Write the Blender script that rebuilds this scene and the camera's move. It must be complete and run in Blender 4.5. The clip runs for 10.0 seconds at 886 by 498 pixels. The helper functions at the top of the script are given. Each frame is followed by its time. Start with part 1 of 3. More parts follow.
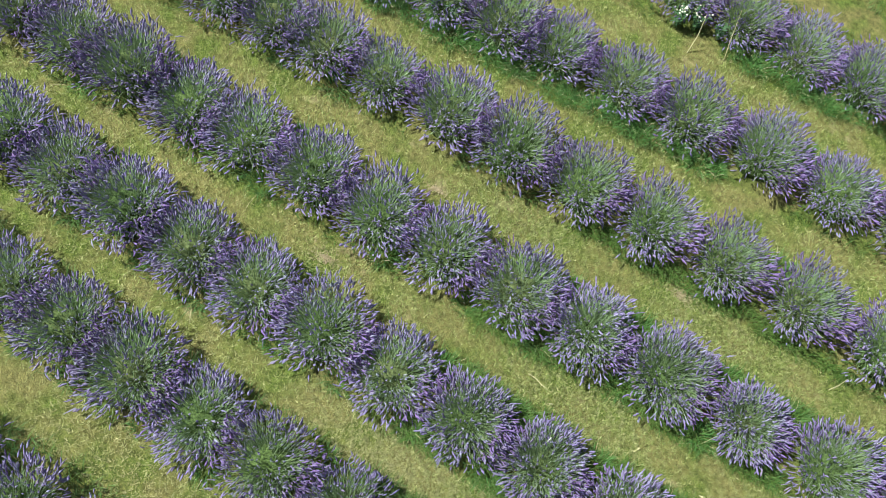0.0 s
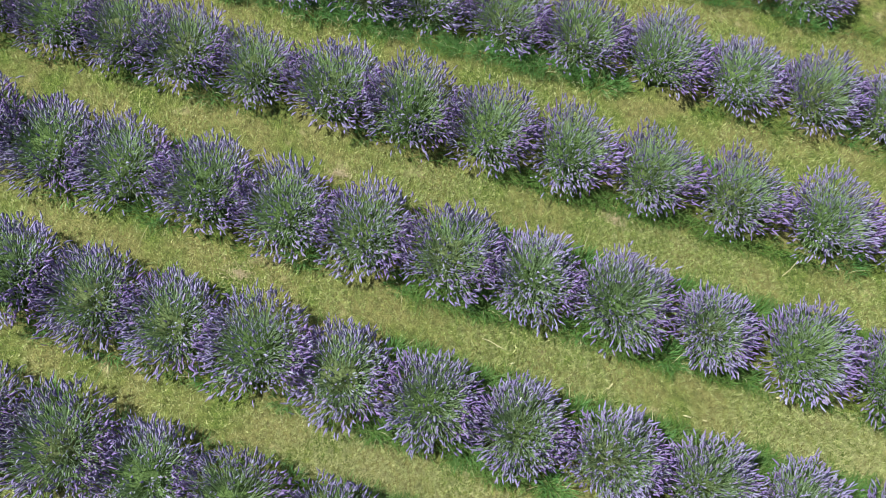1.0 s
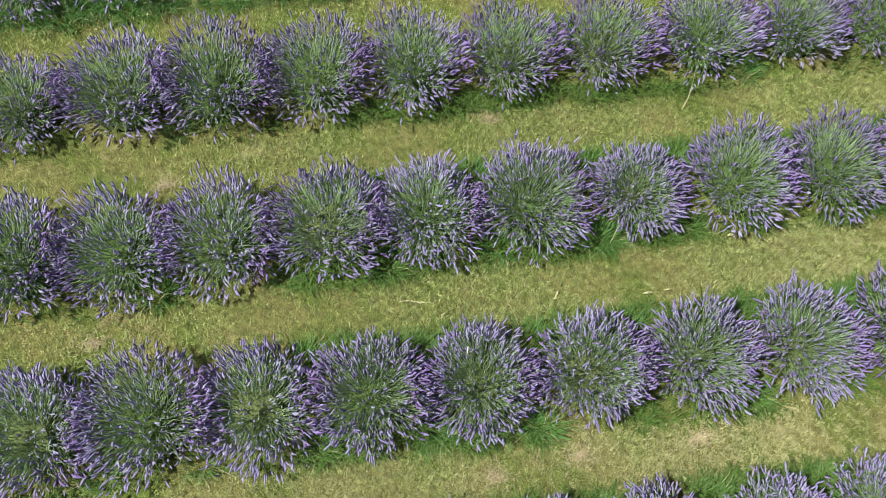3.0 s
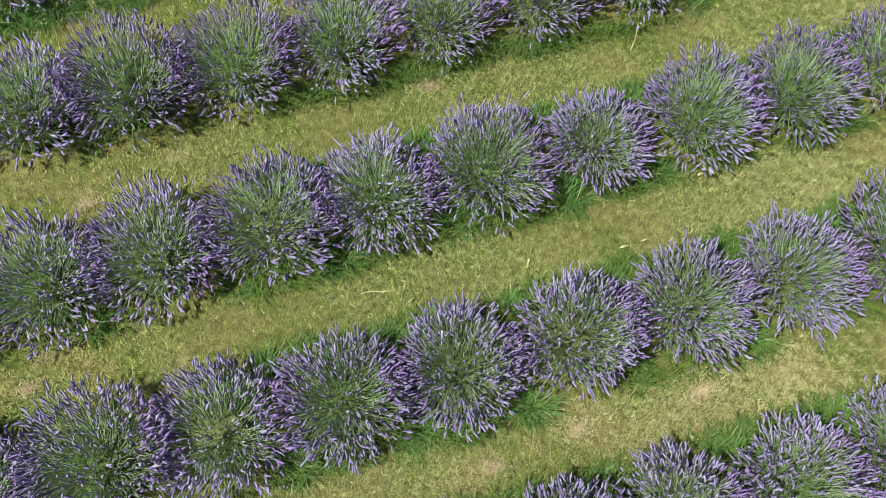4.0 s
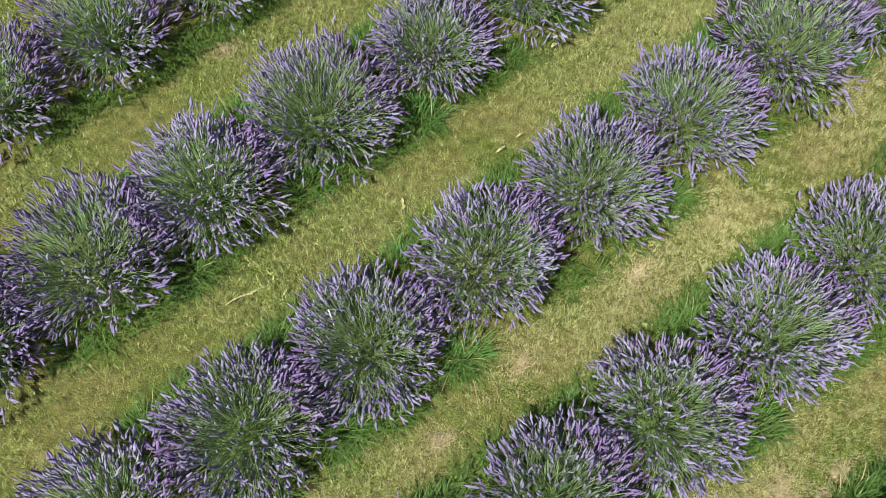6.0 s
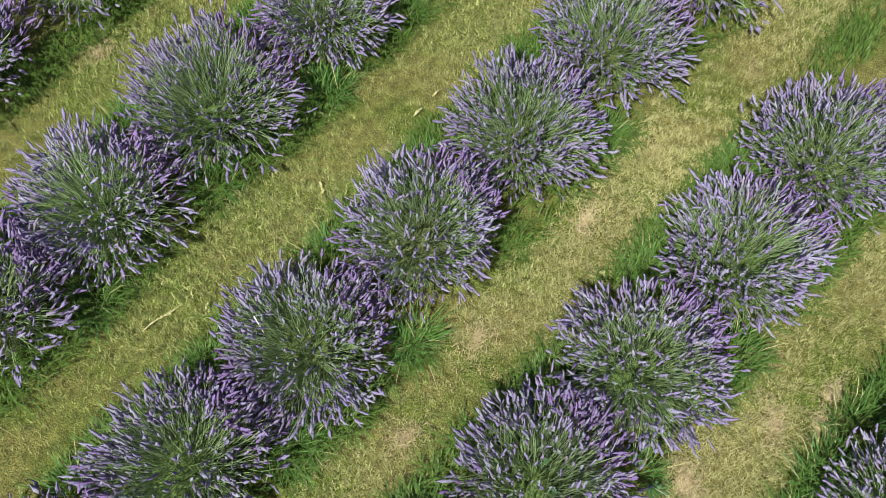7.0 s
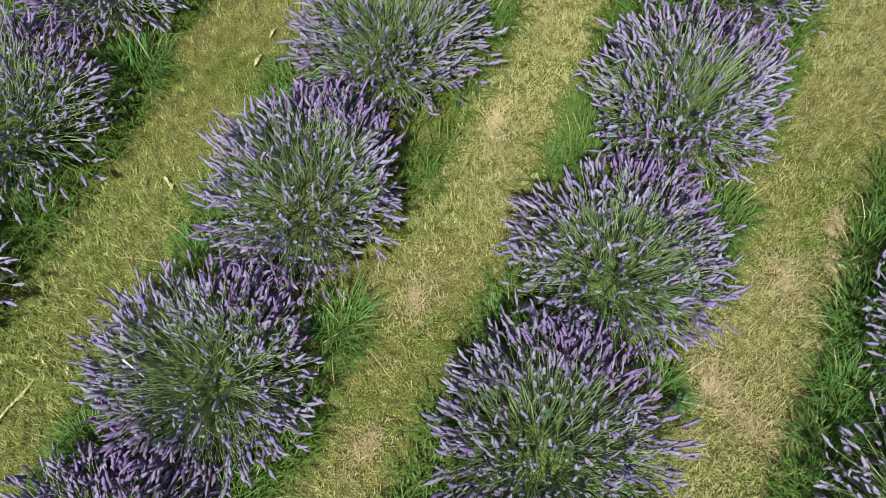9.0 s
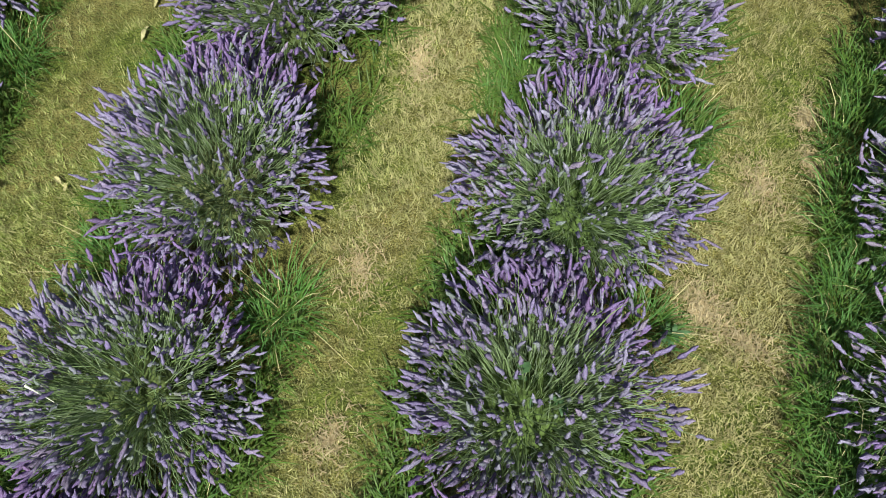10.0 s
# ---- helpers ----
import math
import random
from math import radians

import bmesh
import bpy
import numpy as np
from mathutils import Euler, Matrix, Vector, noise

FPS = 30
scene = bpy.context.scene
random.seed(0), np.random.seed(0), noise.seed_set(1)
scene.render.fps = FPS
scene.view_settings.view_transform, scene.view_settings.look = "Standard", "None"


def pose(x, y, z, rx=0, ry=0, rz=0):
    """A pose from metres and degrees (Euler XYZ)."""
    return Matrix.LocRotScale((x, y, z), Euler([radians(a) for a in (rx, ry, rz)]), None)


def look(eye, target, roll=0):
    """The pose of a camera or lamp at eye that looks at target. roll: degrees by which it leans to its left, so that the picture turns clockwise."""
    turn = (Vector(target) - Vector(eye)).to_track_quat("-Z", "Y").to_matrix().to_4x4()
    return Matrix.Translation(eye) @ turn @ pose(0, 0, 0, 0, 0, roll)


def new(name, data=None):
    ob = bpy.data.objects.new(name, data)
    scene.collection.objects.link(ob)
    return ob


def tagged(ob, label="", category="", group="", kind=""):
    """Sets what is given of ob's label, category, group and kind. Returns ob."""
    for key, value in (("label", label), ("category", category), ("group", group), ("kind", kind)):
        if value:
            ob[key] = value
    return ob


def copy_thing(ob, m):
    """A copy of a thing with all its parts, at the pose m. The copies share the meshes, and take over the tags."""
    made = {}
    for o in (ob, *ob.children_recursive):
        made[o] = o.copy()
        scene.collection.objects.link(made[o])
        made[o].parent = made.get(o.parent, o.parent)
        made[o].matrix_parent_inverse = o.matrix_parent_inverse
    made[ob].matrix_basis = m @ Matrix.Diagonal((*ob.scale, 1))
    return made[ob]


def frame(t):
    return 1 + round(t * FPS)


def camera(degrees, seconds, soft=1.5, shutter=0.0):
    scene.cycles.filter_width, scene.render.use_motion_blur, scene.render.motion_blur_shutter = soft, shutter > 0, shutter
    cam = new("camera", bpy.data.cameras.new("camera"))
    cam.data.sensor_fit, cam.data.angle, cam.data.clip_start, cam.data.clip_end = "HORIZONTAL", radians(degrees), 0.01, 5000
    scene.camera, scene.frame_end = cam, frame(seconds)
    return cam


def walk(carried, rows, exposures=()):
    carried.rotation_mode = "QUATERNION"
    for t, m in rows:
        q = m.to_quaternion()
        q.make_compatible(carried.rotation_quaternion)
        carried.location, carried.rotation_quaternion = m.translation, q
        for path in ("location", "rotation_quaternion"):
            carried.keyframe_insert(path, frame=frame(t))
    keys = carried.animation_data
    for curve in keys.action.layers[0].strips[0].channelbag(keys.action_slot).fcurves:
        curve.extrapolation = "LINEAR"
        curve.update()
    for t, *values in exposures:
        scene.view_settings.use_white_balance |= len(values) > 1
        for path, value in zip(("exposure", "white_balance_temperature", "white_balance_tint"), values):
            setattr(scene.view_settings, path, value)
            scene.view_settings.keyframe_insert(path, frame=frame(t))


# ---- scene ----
cam = camera(55.8, 10.0, soft=0.95)
PATH = [
    (0, (-1.656, -2.977, 8.633), (-1.932, -2.237, 6.796), 17.82),
    (0.5, (-1.634, -2.903, 8.371), (-1.829, -2.132, 6.536), 16.56),
    (1, (-1.600, -2.816, 8.072), (-1.714, -2.021, 6.240), 14.86),
    (1.5, (-1.569, -2.724, 7.758), (-1.604, -1.918, 5.928), 13.25),
    (2, (-1.547, -2.634, 7.436), (-1.501, -1.827, 5.607), 11.92),
    (2.5, (-1.529, -2.553, 7.114), (-1.420, -1.757, 5.283), 10.74),
    (2.7, (-1.523, -2.524, 6.990), (-1.400, -1.734, 5.157), 10.30),
    (3.8, (-1.496, -2.418, 6.335), (-1.278, -1.646, 4.503), 8.07),
    (4, (-1.479, -2.405, 6.226), (-1.239, -1.634, 4.396), 7.78),
    (4.5, (-1.427, -2.378, 5.959), (-1.130, -1.622, 4.132), 7.09),
    (5, (-1.361, -2.363, 5.699), (-1.005, -1.628, 3.873), 6.02),
    (5.5, (-1.283, -2.352, 5.450), (-0.883, -1.646, 3.622), 4.21),
    (5.7, (-1.250, -2.348, 5.353), (-0.835, -1.656, 3.523), 3.45),
    (6.8, (-1.049, -2.319, 4.826), (-0.543, -1.726, 2.984), 0.99),
    (7, (-1.022, -2.309, 4.726), (-0.507, -1.732, 2.881), 0.45),
    (7.5, (-0.967, -2.285, 4.472), (-0.417, -1.757, 2.623), -0.52),
    (8, (-0.934, -2.249, 4.217), (-0.351, -1.762, 2.367), -1.76),
    (8.5, (-0.927, -2.215, 3.968), (-0.314, -1.765, 2.118), -2.49),
    (9, (-0.939, -2.188, 3.716), (-0.294, -1.786, 1.866), -2.57),
    (9.5, (-0.946, -2.185, 3.472), (-0.274, -1.834, 1.621), -2.62),
    (10, (-0.910, -2.218, 3.247), (-0.235, -1.914, 1.389), -4.26),
]

walk(cam, [(t, look(eye, aim, lean)) for t, eye, aim, lean in PATH], exposures=[(0.0, 0.69, 6100, -6), (1.5, 0.60, 6150, -6), (3.0, 0.52, 6350, -5), (5.5, 0.44, 6650, -6), (10.0, 0.24, 6750, -9)])

# ---- daylight: a sun half way up, shining along the rows from their west end ----
SUN_HEIGHT, SUN_FROM = 57.0, (-0.95, -0.31)
world = bpy.data.worlds.new("sky")
world.use_nodes = True
scene.world = world
sky = world.node_tree.nodes.new("ShaderNodeTexSky")
sky.sky_type, sky.sun_disc = "NISHITA", False
sky.sun_elevation = radians(SUN_HEIGHT)
sky.sun_rotation = math.atan2(SUN_FROM[0], SUN_FROM[1])
sky.air_density, sky.dust_density = 1.0, 3.0
world.node_tree.links.new(sky.outputs[0], world.node_tree.nodes["Background"].inputs[0])
world.node_tree.nodes["Background"].inputs[1].default_value = 0.044
sun = new("sun", bpy.data.lights.new("sun", "SUN"))
sun.data.energy, sun.data.angle, sun.data.color = 5.1, radians(3.5), (1.0, 0.95, 0.87)
flat = math.hypot(*SUN_FROM)
rise = math.tan(radians(SUN_HEIGHT)) * flat
sun.matrix_world = look((SUN_FROM[0] * 20, SUN_FROM[1] * 20, rise * 20), (0, 0, 0))


# ---- materials ----
def material(name, colours, roughness=0.8, sway=0.25, grain=60.0, patch=2.0, bump=0.0, through_light=0.0, mixing=0.22):
    """Colour by island and object, varied by two noises; colours: a list for a ramp."""
    m = bpy.data.materials.new(name)
    m.use_nodes = True
    n, link = m.node_tree.nodes, m.node_tree.links.new
    bsdf = n["Principled BSDF"]
    geo, info = n.new("ShaderNodeNewGeometry"), n.new("ShaderNodeObjectInfo")
    both = n.new("ShaderNodeMath")
    both.operation = "ADD"
    link(geo.outputs["Random Per Island"], both.inputs[0])
    link(info.outputs["Random"], both.inputs[1])
    part_of = n.new("ShaderNodeMath")
    part_of.operation = "FRACT"
    link(both.outputs[0], part_of.inputs[0])
    ramp = n.new("ShaderNodeValToRGB")
    while len(ramp.color_ramp.elements) < len(colours):
        ramp.color_ramp.elements.new(0.5)
    for i, (e, c) in enumerate(zip(ramp.color_ramp.elements, colours)):
        e.position, e.color = i / max(1, len(colours) - 1), (*c, 1)
    broad = n.new("ShaderNodeTexNoise")
    broad.inputs["Scale"].default_value, broad.inputs["Detail"].default_value = patch, 3
    link(geo.outputs["Position"], broad.inputs["Vector"])
    blend = n.new("ShaderNodeMix")
    blend.inputs[0].default_value = mixing
    link(part_of.outputs[0], blend.inputs[2])
    link(broad.outputs[0], blend.inputs[3])
    link(blend.outputs[0], ramp.inputs[0])
    fine = n.new("ShaderNodeTexNoise")
    fine.inputs["Scale"].default_value, fine.inputs["Detail"].default_value = grain, 2
    link(geo.outputs["Position"], fine.inputs["Vector"])
    span = n.new("ShaderNodeMapRange")
    span.inputs["From Min"].default_value, span.inputs["From Max"].default_value = 0.3, 0.7
    span.inputs["To Min"].default_value, span.inputs["To Max"].default_value = 1 - sway, 1 + sway
    link(fine.outputs[0], span.inputs[0])
    tone = n.new("ShaderNodeVectorMath")
    tone.operation = "SCALE"
    # each plant or piece a little lighter or darker than the next
    own = n.new("ShaderNodeMapRange")
    own.inputs["To Min"].default_value, own.inputs["To Max"].default_value = 0.88, 1.12
    link(info.outputs["Random"], own.inputs[0])
    mult = n.new("ShaderNodeMath")
    mult.operation = "MULTIPLY"
    link(span.outputs[0], mult.inputs[0])
    link(own.outputs[0], mult.inputs[1])
    link(ramp.outputs[0], tone.inputs[0])
    link(mult.outputs[0], tone.inputs["Scale"])
    link(tone.outputs[0], bsdf.inputs["Base Color"])
    bsdf.inputs["Roughness"].default_value = roughness
    bsdf.inputs["Specular IOR Level"].default_value = 0.25
    if bump:
        b = n.new("ShaderNodeBump")
        b.inputs["Strength"].default_value, b.inputs["Distance"].default_value = bump, 0.01
        link(fine.outputs[0], b.inputs["Height"])
        link(b.outputs[0], bsdf.inputs["Normal"])
    if through_light:
        leaf = n.new("ShaderNodeBsdfTranslucent")
        link(tone.outputs[0], leaf.inputs[0])
        mix = n.new("ShaderNodeMixShader")
        mix.inputs[0].default_value = through_light
        link(bsdf.outputs[0], mix.inputs[1])
        link(leaf.outputs[0], mix.inputs[2])
        link(mix.outputs[0], n["Material Output"].inputs[0])
    return m


SPIKE = material("lavender_flower", [(0.22, 0.205, 0.32), (0.24, 0.19, 0.40), (0.30, 0.28, 0.42), (0.21, 0.165, 0.365), (0.27, 0.215, 0.375), (0.24, 0.21, 0.24)],
                 0.95, 0.42, 180, 3.0, bump=0.25)
# darker violet copy of SPIKE: the gap shade between bushes as flower colour
SHADE_VIOLET = material("shaded_lavender_flower", [(0.18, 0.115, 0.31), (0.23, 0.16, 0.385), (0.20, 0.125, 0.30), (0.265, 0.20, 0.41)], 0.95, 0.42, 180, 3.0, bump=0.25)
BUD = material("unopened_lavender_flower", [(0.19, 0.21, 0.24), (0.22, 0.25, 0.25), (0.22, 0.21, 0.31), (0.26, 0.27, 0.33), (0.22, 0.22, 0.19)], 0.95, 0.42, 180, 3.0, bump=0.25)
STEM = material("lavender_stem", [(0.19, 0.31, 0.09), (0.27, 0.38, 0.17), (0.37, 0.45, 0.30), (0.22, 0.34, 0.12), (0.43, 0.43, 0.25)],
                0.6, 0.2, 40, 3.0, through_light=0.1)
LEAF = material("lavender_leaf", [(0.14, 0.21, 0.07), (0.22, 0.30, 0.14), (0.32, 0.39, 0.27), (0.17, 0.27, 0.09)], 0.65, 0.2, 40, 3.0, through_light=0.1)
# heart of the bush: its dark green holds the shade between the stems
SHADE_MOUND = material("leaf_mound", [(0.05, 0.08, 0.025), (0.09, 0.13, 0.04), (0.12, 0.13, 0.06)], 0.9, 0.5, 50, 6.0, bump=1.0)


def dry_light_shift(m):
    """The turf of the lower part of the field is drier, and brighter light is painted in: one broad slope over the
    plot.
    """
    n, link = m.node_tree.nodes, m.node_tree.links.new
    geo = n.new("ShaderNodeNewGeometry")
    dot = n.new("ShaderNodeVectorMath")
    dot.operation = "DOT_PRODUCT"
    dot.inputs[1].default_value = (0.10, -0.23, 0.0)
    link(geo.outputs["Position"], dot.inputs[0])
    wide = n.new("ShaderNodeTexNoise")
    wide.inputs["Scale"].default_value, wide.inputs["Detail"].default_value = 1.4, 4
    link(geo.outputs["Position"], wide.inputs["Vector"])
    add = n.new("ShaderNodeMath")
    add.operation = "ADD"
    add.use_clamp = True
    link(dot.outputs["Value"], add.inputs[0])
    link(wide.outputs[0], add.inputs[1])
    tone = [x for x in n if x.bl_idname == "ShaderNodeVectorMath" and x.operation == "SCALE"][0]
    pale = n.new("ShaderNodeMix")
    pale.data_type = "RGBA"
    pale.blend_type = "MIX"
    pale.inputs[7].default_value = (0.55, 0.48, 0.29, 1)
    cut = n.new("ShaderNodeMapRange")
    cut.inputs["From Min"].default_value, cut.inputs["From Max"].default_value = 0.40, 1.0
    cut.inputs["To Max"].default_value = 0.6
    link(add.outputs[0], cut.inputs[0])
    link(cut.outputs[0], pale.inputs[0])
    link(tone.outputs[0], pale.inputs[6])
    for x in list(m.node_tree.links):
        if x.from_node == tone and x.to_node != pale:
            to = x.to_socket
            m.node_tree.links.remove(x)
            link(pale.outputs[2], to)
    return m


MOWN = material("mown_grass", [(0.14, 0.19, 0.04), (0.42, 0.42, 0.18), (0.20, 0.28, 0.06), (0.58, 0.54, 0.30), (0.28, 0.34, 0.10)], 0.7, 0.45, 20, 11.0, through_light=0.2, mixing=0.45)
LONG = material("long_grass", [(0.045, 0.085, 0.014), (0.08, 0.14, 0.025), (0.125, 0.21, 0.05), (0.07, 0.13, 0.03), (0.24, 0.25, 0.10)], 0.5, 0.2, 30, 2.5, through_light=0.2)
LUSH = material("lush_grass", [(0.05, 0.11, 0.02), (0.09, 0.19, 0.04), (0.14, 0.28, 0.09), (0.08, 0.18, 0.05), (0.26, 0.31, 0.13)], 0.5, 0.2, 30, 2.5, through_light=0.25)
dry_light_shift(MOWN)
STRAW = material("straw", [(0.50, 0.44, 0.25), (0.58, 0.52, 0.33)], 0.7, 0.15, 80, 5.0, bump=0.3)
PALE = material("dry_leaf", [(0.42, 0.38, 0.20), (0.50, 0.45, 0.29)], 0.8, 0.2, 60, 5.0, bump=0.3)
WHITE = material("white_petal", [(0.75, 0.74, 0.68), (0.8, 0.8, 0.76)], 0.7, 0.08, 60, 5.0)
WEED = material("weed_leaf", [(0.06, 0.13, 0.05), (0.09, 0.17, 0.08), (0.11, 0.20, 0.11)], 0.5, 0.2, 40, 4.0, through_light=0.25)


# ---- mesh helpers ----
rng = np.random.RandomState(7)


def mesh_of(name, parts, mat, smooth=True):
    """One mesh from several (vertices, faces) blocks of numpy arrays; faces of one block have one size."""
    verts, loops, sizes, base = [], [], [], 0
    for v, f in parts:
        verts.append(np.asarray(v, float).reshape(-1, 3))
        f = np.asarray(f)
        loops.append((f + base).reshape(-1))
        sizes.append(np.full(len(f), f.shape[1]))
        base += len(verts[-1])
    verts, loops, sizes = np.concatenate(verts), np.concatenate(loops), np.concatenate(sizes)
    me = bpy.data.meshes.new(name)
    me.vertices.add(len(verts))
    me.vertices.foreach_set("co", verts.astype(np.float32).reshape(-1))
    me.loops.add(len(loops))
    me.loops.foreach_set("vertex_index", loops.astype(np.int32))
    me.polygons.add(len(sizes))
    me.polygons.foreach_set("loop_start", (np.cumsum(sizes) - sizes).astype(np.int32))
    me.materials.append(mat)
    me.polygons.foreach_set("use_smooth", np.full(len(sizes), smooth))
    me.update(calc_edges=True)
    return me


def part(name, me, parent, label="", kind=""):
    ob = new(name, me)
    ob.parent = parent
    return tagged(ob, label, kind=kind)


def side_ways(way):
    """Two unit vectors across each of n ways."""
    up = np.where(np.abs(way[:, 2:3]) > 0.9, np.array([[1.0, 0, 0]]), np.array([[0, 0, 1.0]]))
    a = np.cross(way, up)
    a /= np.linalg.norm(a, axis=1, keepdims=True) + 1e-9
    return a, np.cross(way, a)


def tubes(line, radius, sides):
    """Closed tapering tubes along n lines of k points (n, k, 3), radius (n, k)."""
    n, k, _ = line.shape
    way = line[:, -1] - line[:, 0]
    way = way / (np.linalg.norm(way, axis=1, keepdims=True) + 1e-9)
    a, b = side_ways(way)
    turn = np.arange(sides) * 2 * np.pi / sides
    ring = np.cos(turn)[None, :, None] * a[:, None] + np.sin(turn)[None, :, None] * b[:, None]
    v = line[:, :, None] + ring[:, None] * radius[:, :, None, None]
    i = np.arange(n)[:, None, None] * k * sides
    j = np.arange(k - 1)[None, :, None] * sides
    s = np.arange(sides)[None, None]
    s2 = (s + 1) % sides
    f = np.stack([i + j + s, i + j + s2, i + j + sides + s2, i + j + sides + s], -1).reshape(-1, 4)
    return v.reshape(-1, 3), f


def blades(line, width, across=None):
    """Tapered grass blades, a slight fold along the middle is left to the bend; (n, k, 3) and widths (n,)."""
    n, k, _ = line.shape
    way = line[:, -1] - line[:, 0]
    if across is None:
        across = np.cross(way, rng.normal(size=(n, 3)))
    across = across / (np.linalg.norm(across, axis=1, keepdims=True) + 1e-9)
    taper = np.array([0.8, 1.0, 0.62, 0.3])[:k - 1] if k > 2 else np.array([1.0])
    off = across[:, None] * width[:, None, None] * taper[None, :, None] / 2
    v = np.concatenate([line[:, :-1] - off, line[:, :-1] + off, line[:, -1:]], 1)
    step = 2 * (k - 1) + 1
    i = np.arange(n)[:, None] * step
    j = np.arange(k - 2)[None]
    quads = np.stack([i + j, i + k - 1 + j, i + k + j, i + j + 1], -1).reshape(-1, 4)
    tips = np.stack([i[:, 0] + k - 2, i[:, 0] + 2 * k - 3, i[:, 0] + 2 * k - 2], -1)
    return v.reshape(-1, 3), quads, tips


def blade_mesh(name, blocks, mat):
    out = []
    for v, quads, tips in blocks:
        out.append((v, quads))
        out.append((np.zeros((0, 3)), tips - len(v)))
    return mesh_of(name, out, mat)


# ---- the lavender bush ----
def fan(n, spread, bias, reach, tall, r, wobble=0.07):
    """n stems that fan out from a broad crown: lines of four points to the bush's outer dome."""
    most = radians(spread)
    polar = most * r.rand(n) ** bias
    about = r.rand(n) * 2 * np.pi
    lump = 1 + 0.05 * np.sin(3 * about + r.rand() * 6) + 0.04 * np.sin(5 * about + r.rand() * 6)
    bunch = r.randint(0, 70, n)
    lump *= (1 + 0.06 * r.normal(size=70))[bunch]
    about = about + 0.3 * (r.normal(size=70)[bunch]) * (np.abs(np.sin(3 * about + bunch)) > 0.5)
    length = (1 + wobble * r.normal(size=n).clip(-2, 1.6)) * lump * (1 - 0.22 * (r.rand(n) < 0.2))
    flat_way = np.stack([np.cos(about), np.sin(about), 0 * about], -1)
    root = flat_way * ((0.10 + 0.34 * r.rand(n)) * reach * polar / most)[:, None] + r.normal(size=(n, 3)) * 0.03
    root[:, 2] = 0.02
    # the outermost stems sag, the inner ones stand
    tip = flat_way * (np.sin(polar) / math.sin(most) * reach * length)[:, None]
    tip[:, 2] = np.cos(polar) * tall * length + 0.03
    sag = (polar > 0.86 * most) * r.rand(n)
    tip[:, 2] *= 1 - 0.55 * sag
    shift = r.normal(size=3) * np.array([0.03, 0.03, 0.0])
    wave = r.normal(size=(3, 3)) * 5.0
    drift = np.stack([np.sin(tip @ wave[:, i] + 2.0 * i) for i in range(3)], -1)
    tip += r.normal(size=(n, 3)) * 0.022 + shift * (1 - np.sin(polar))[:, None] + drift * np.array([0.03, 0.03, 0.022])
    tip[:, 2] = np.maximum(tip[:, 2], 0.05)
    rise = np.stack([0 * about, 0 * about, (0.05 + 0.06 * sag) * np.sin(polar)], -1)
    bend = r.normal(size=(n, 3)) * 0.025
    t1 = root + (tip - root) * 0.35 + rise * 0.9 + bend * 0.6
    t2 = root + (tip - root) * 0.7 + rise * 0.9 + bend
    return np.stack([root, t1, t2, tip], 1), polar, about


def flank(n, reach, tall, r):
    """Stems squeezed out towards the two neighbours in the row, lower than the dome."""
    about = np.where(r.rand(n) < 0.62, 0, np.pi) + r.normal(size=n) * 0.42
    out = reach * r.uniform(0.62, 1.04, n)
    flat_way = np.stack([np.cos(about), np.sin(about), 0 * about], -1)
    root = flat_way * (out * 0.4)[:, None]
    root[:, 2] = 0.02
    tip = flat_way * out[:, None] + r.normal(size=(n, 3)) * 0.02
    tip[:, 2] = tall * r.uniform(0.4, 0.78, n)
    t1, t2 = root + (tip - root) * 0.35, root + (tip - root) * 0.7
    t1[:, 2] += 0.03
    t2[:, 2] += 0.03
    return np.stack([root, t1, t2, tip], 1)


PROFILE = np.array([0.30, 0.90, 0.72, 1.05, 0.78, 0.98, 0.66, 0.62, 0.18])


def lumpy(block, line, sides, r):
    """Florets: each ring of each spike pushed in and out, vertex by vertex."""
    v, f = block
    n, k, _ = line.shape
    w = v.reshape(n, k, sides, 3)
    w = line[:, :, None] + (w - line[:, :, None]) * (1 + 0.34 * r.normal(size=(n, k, sides, 1))).clip(0.45, 1.9)
    return w.reshape(-1, 3), f


def spike_lines(foot, way, length, rings, bend=None):
    at = np.linspace(0, 1, rings)
    line = foot[:, None] + way[:, None] * (length[:, None] * at[None])[:, :, None]
    return line if bend is None else line + bend[:, None] * (length[:, None] * at[None] ** 2)[:, :, None]


def spike_radius(n, rings, thick, r):
    prof = np.interp(np.linspace(0, 1, rings), np.linspace(0, 1, 9), PROFILE)
    return thick[:, None] * prof[None] * (1 + 0.15 * r.normal(size=(n, rings))).clip(0.6, 1.5)


def single_spikes(r, mat):
    """Eight loose spike meshes, 1 m long along z, to be scaled."""
    made = []
    for _ in range(8):
        v, f = tubes(spike_lines(np.zeros((1, 3)), np.array([[0, 0, 1.0]]), np.ones(1), 6), 0.155 * np.array([[0.4, 1.0, 0.72, 1.0, 0.64, 0.18]]) * r.uniform(0.85, 1.15, (1, 6)), 5)
        v = v.reshape(6, 5, 3)
        v[:, :, :2] *= (1 + 0.34 * r.normal(size=(6, 5, 1))).clip(0.45, 1.9)
        v[:, :, :2] += 0.02 * r.normal(size=(6, 1, 2)) + r.normal(size=(1, 1, 2)) * 0.12 * np.linspace(0, 1, 6)[:, None, None] ** 2
        v = v.reshape(-1, 3)
        made.append(mesh_of("flower_spike", [(v, f)], mat))
    return made


LOOSE = [single_spikes(rng, SPIKE), single_spikes(rng, SHADE_VIOLET), single_spikes(rng, BUD)]
BUSH_LABEL = "rounded lavender bush in full bloom with violet flower spikes"


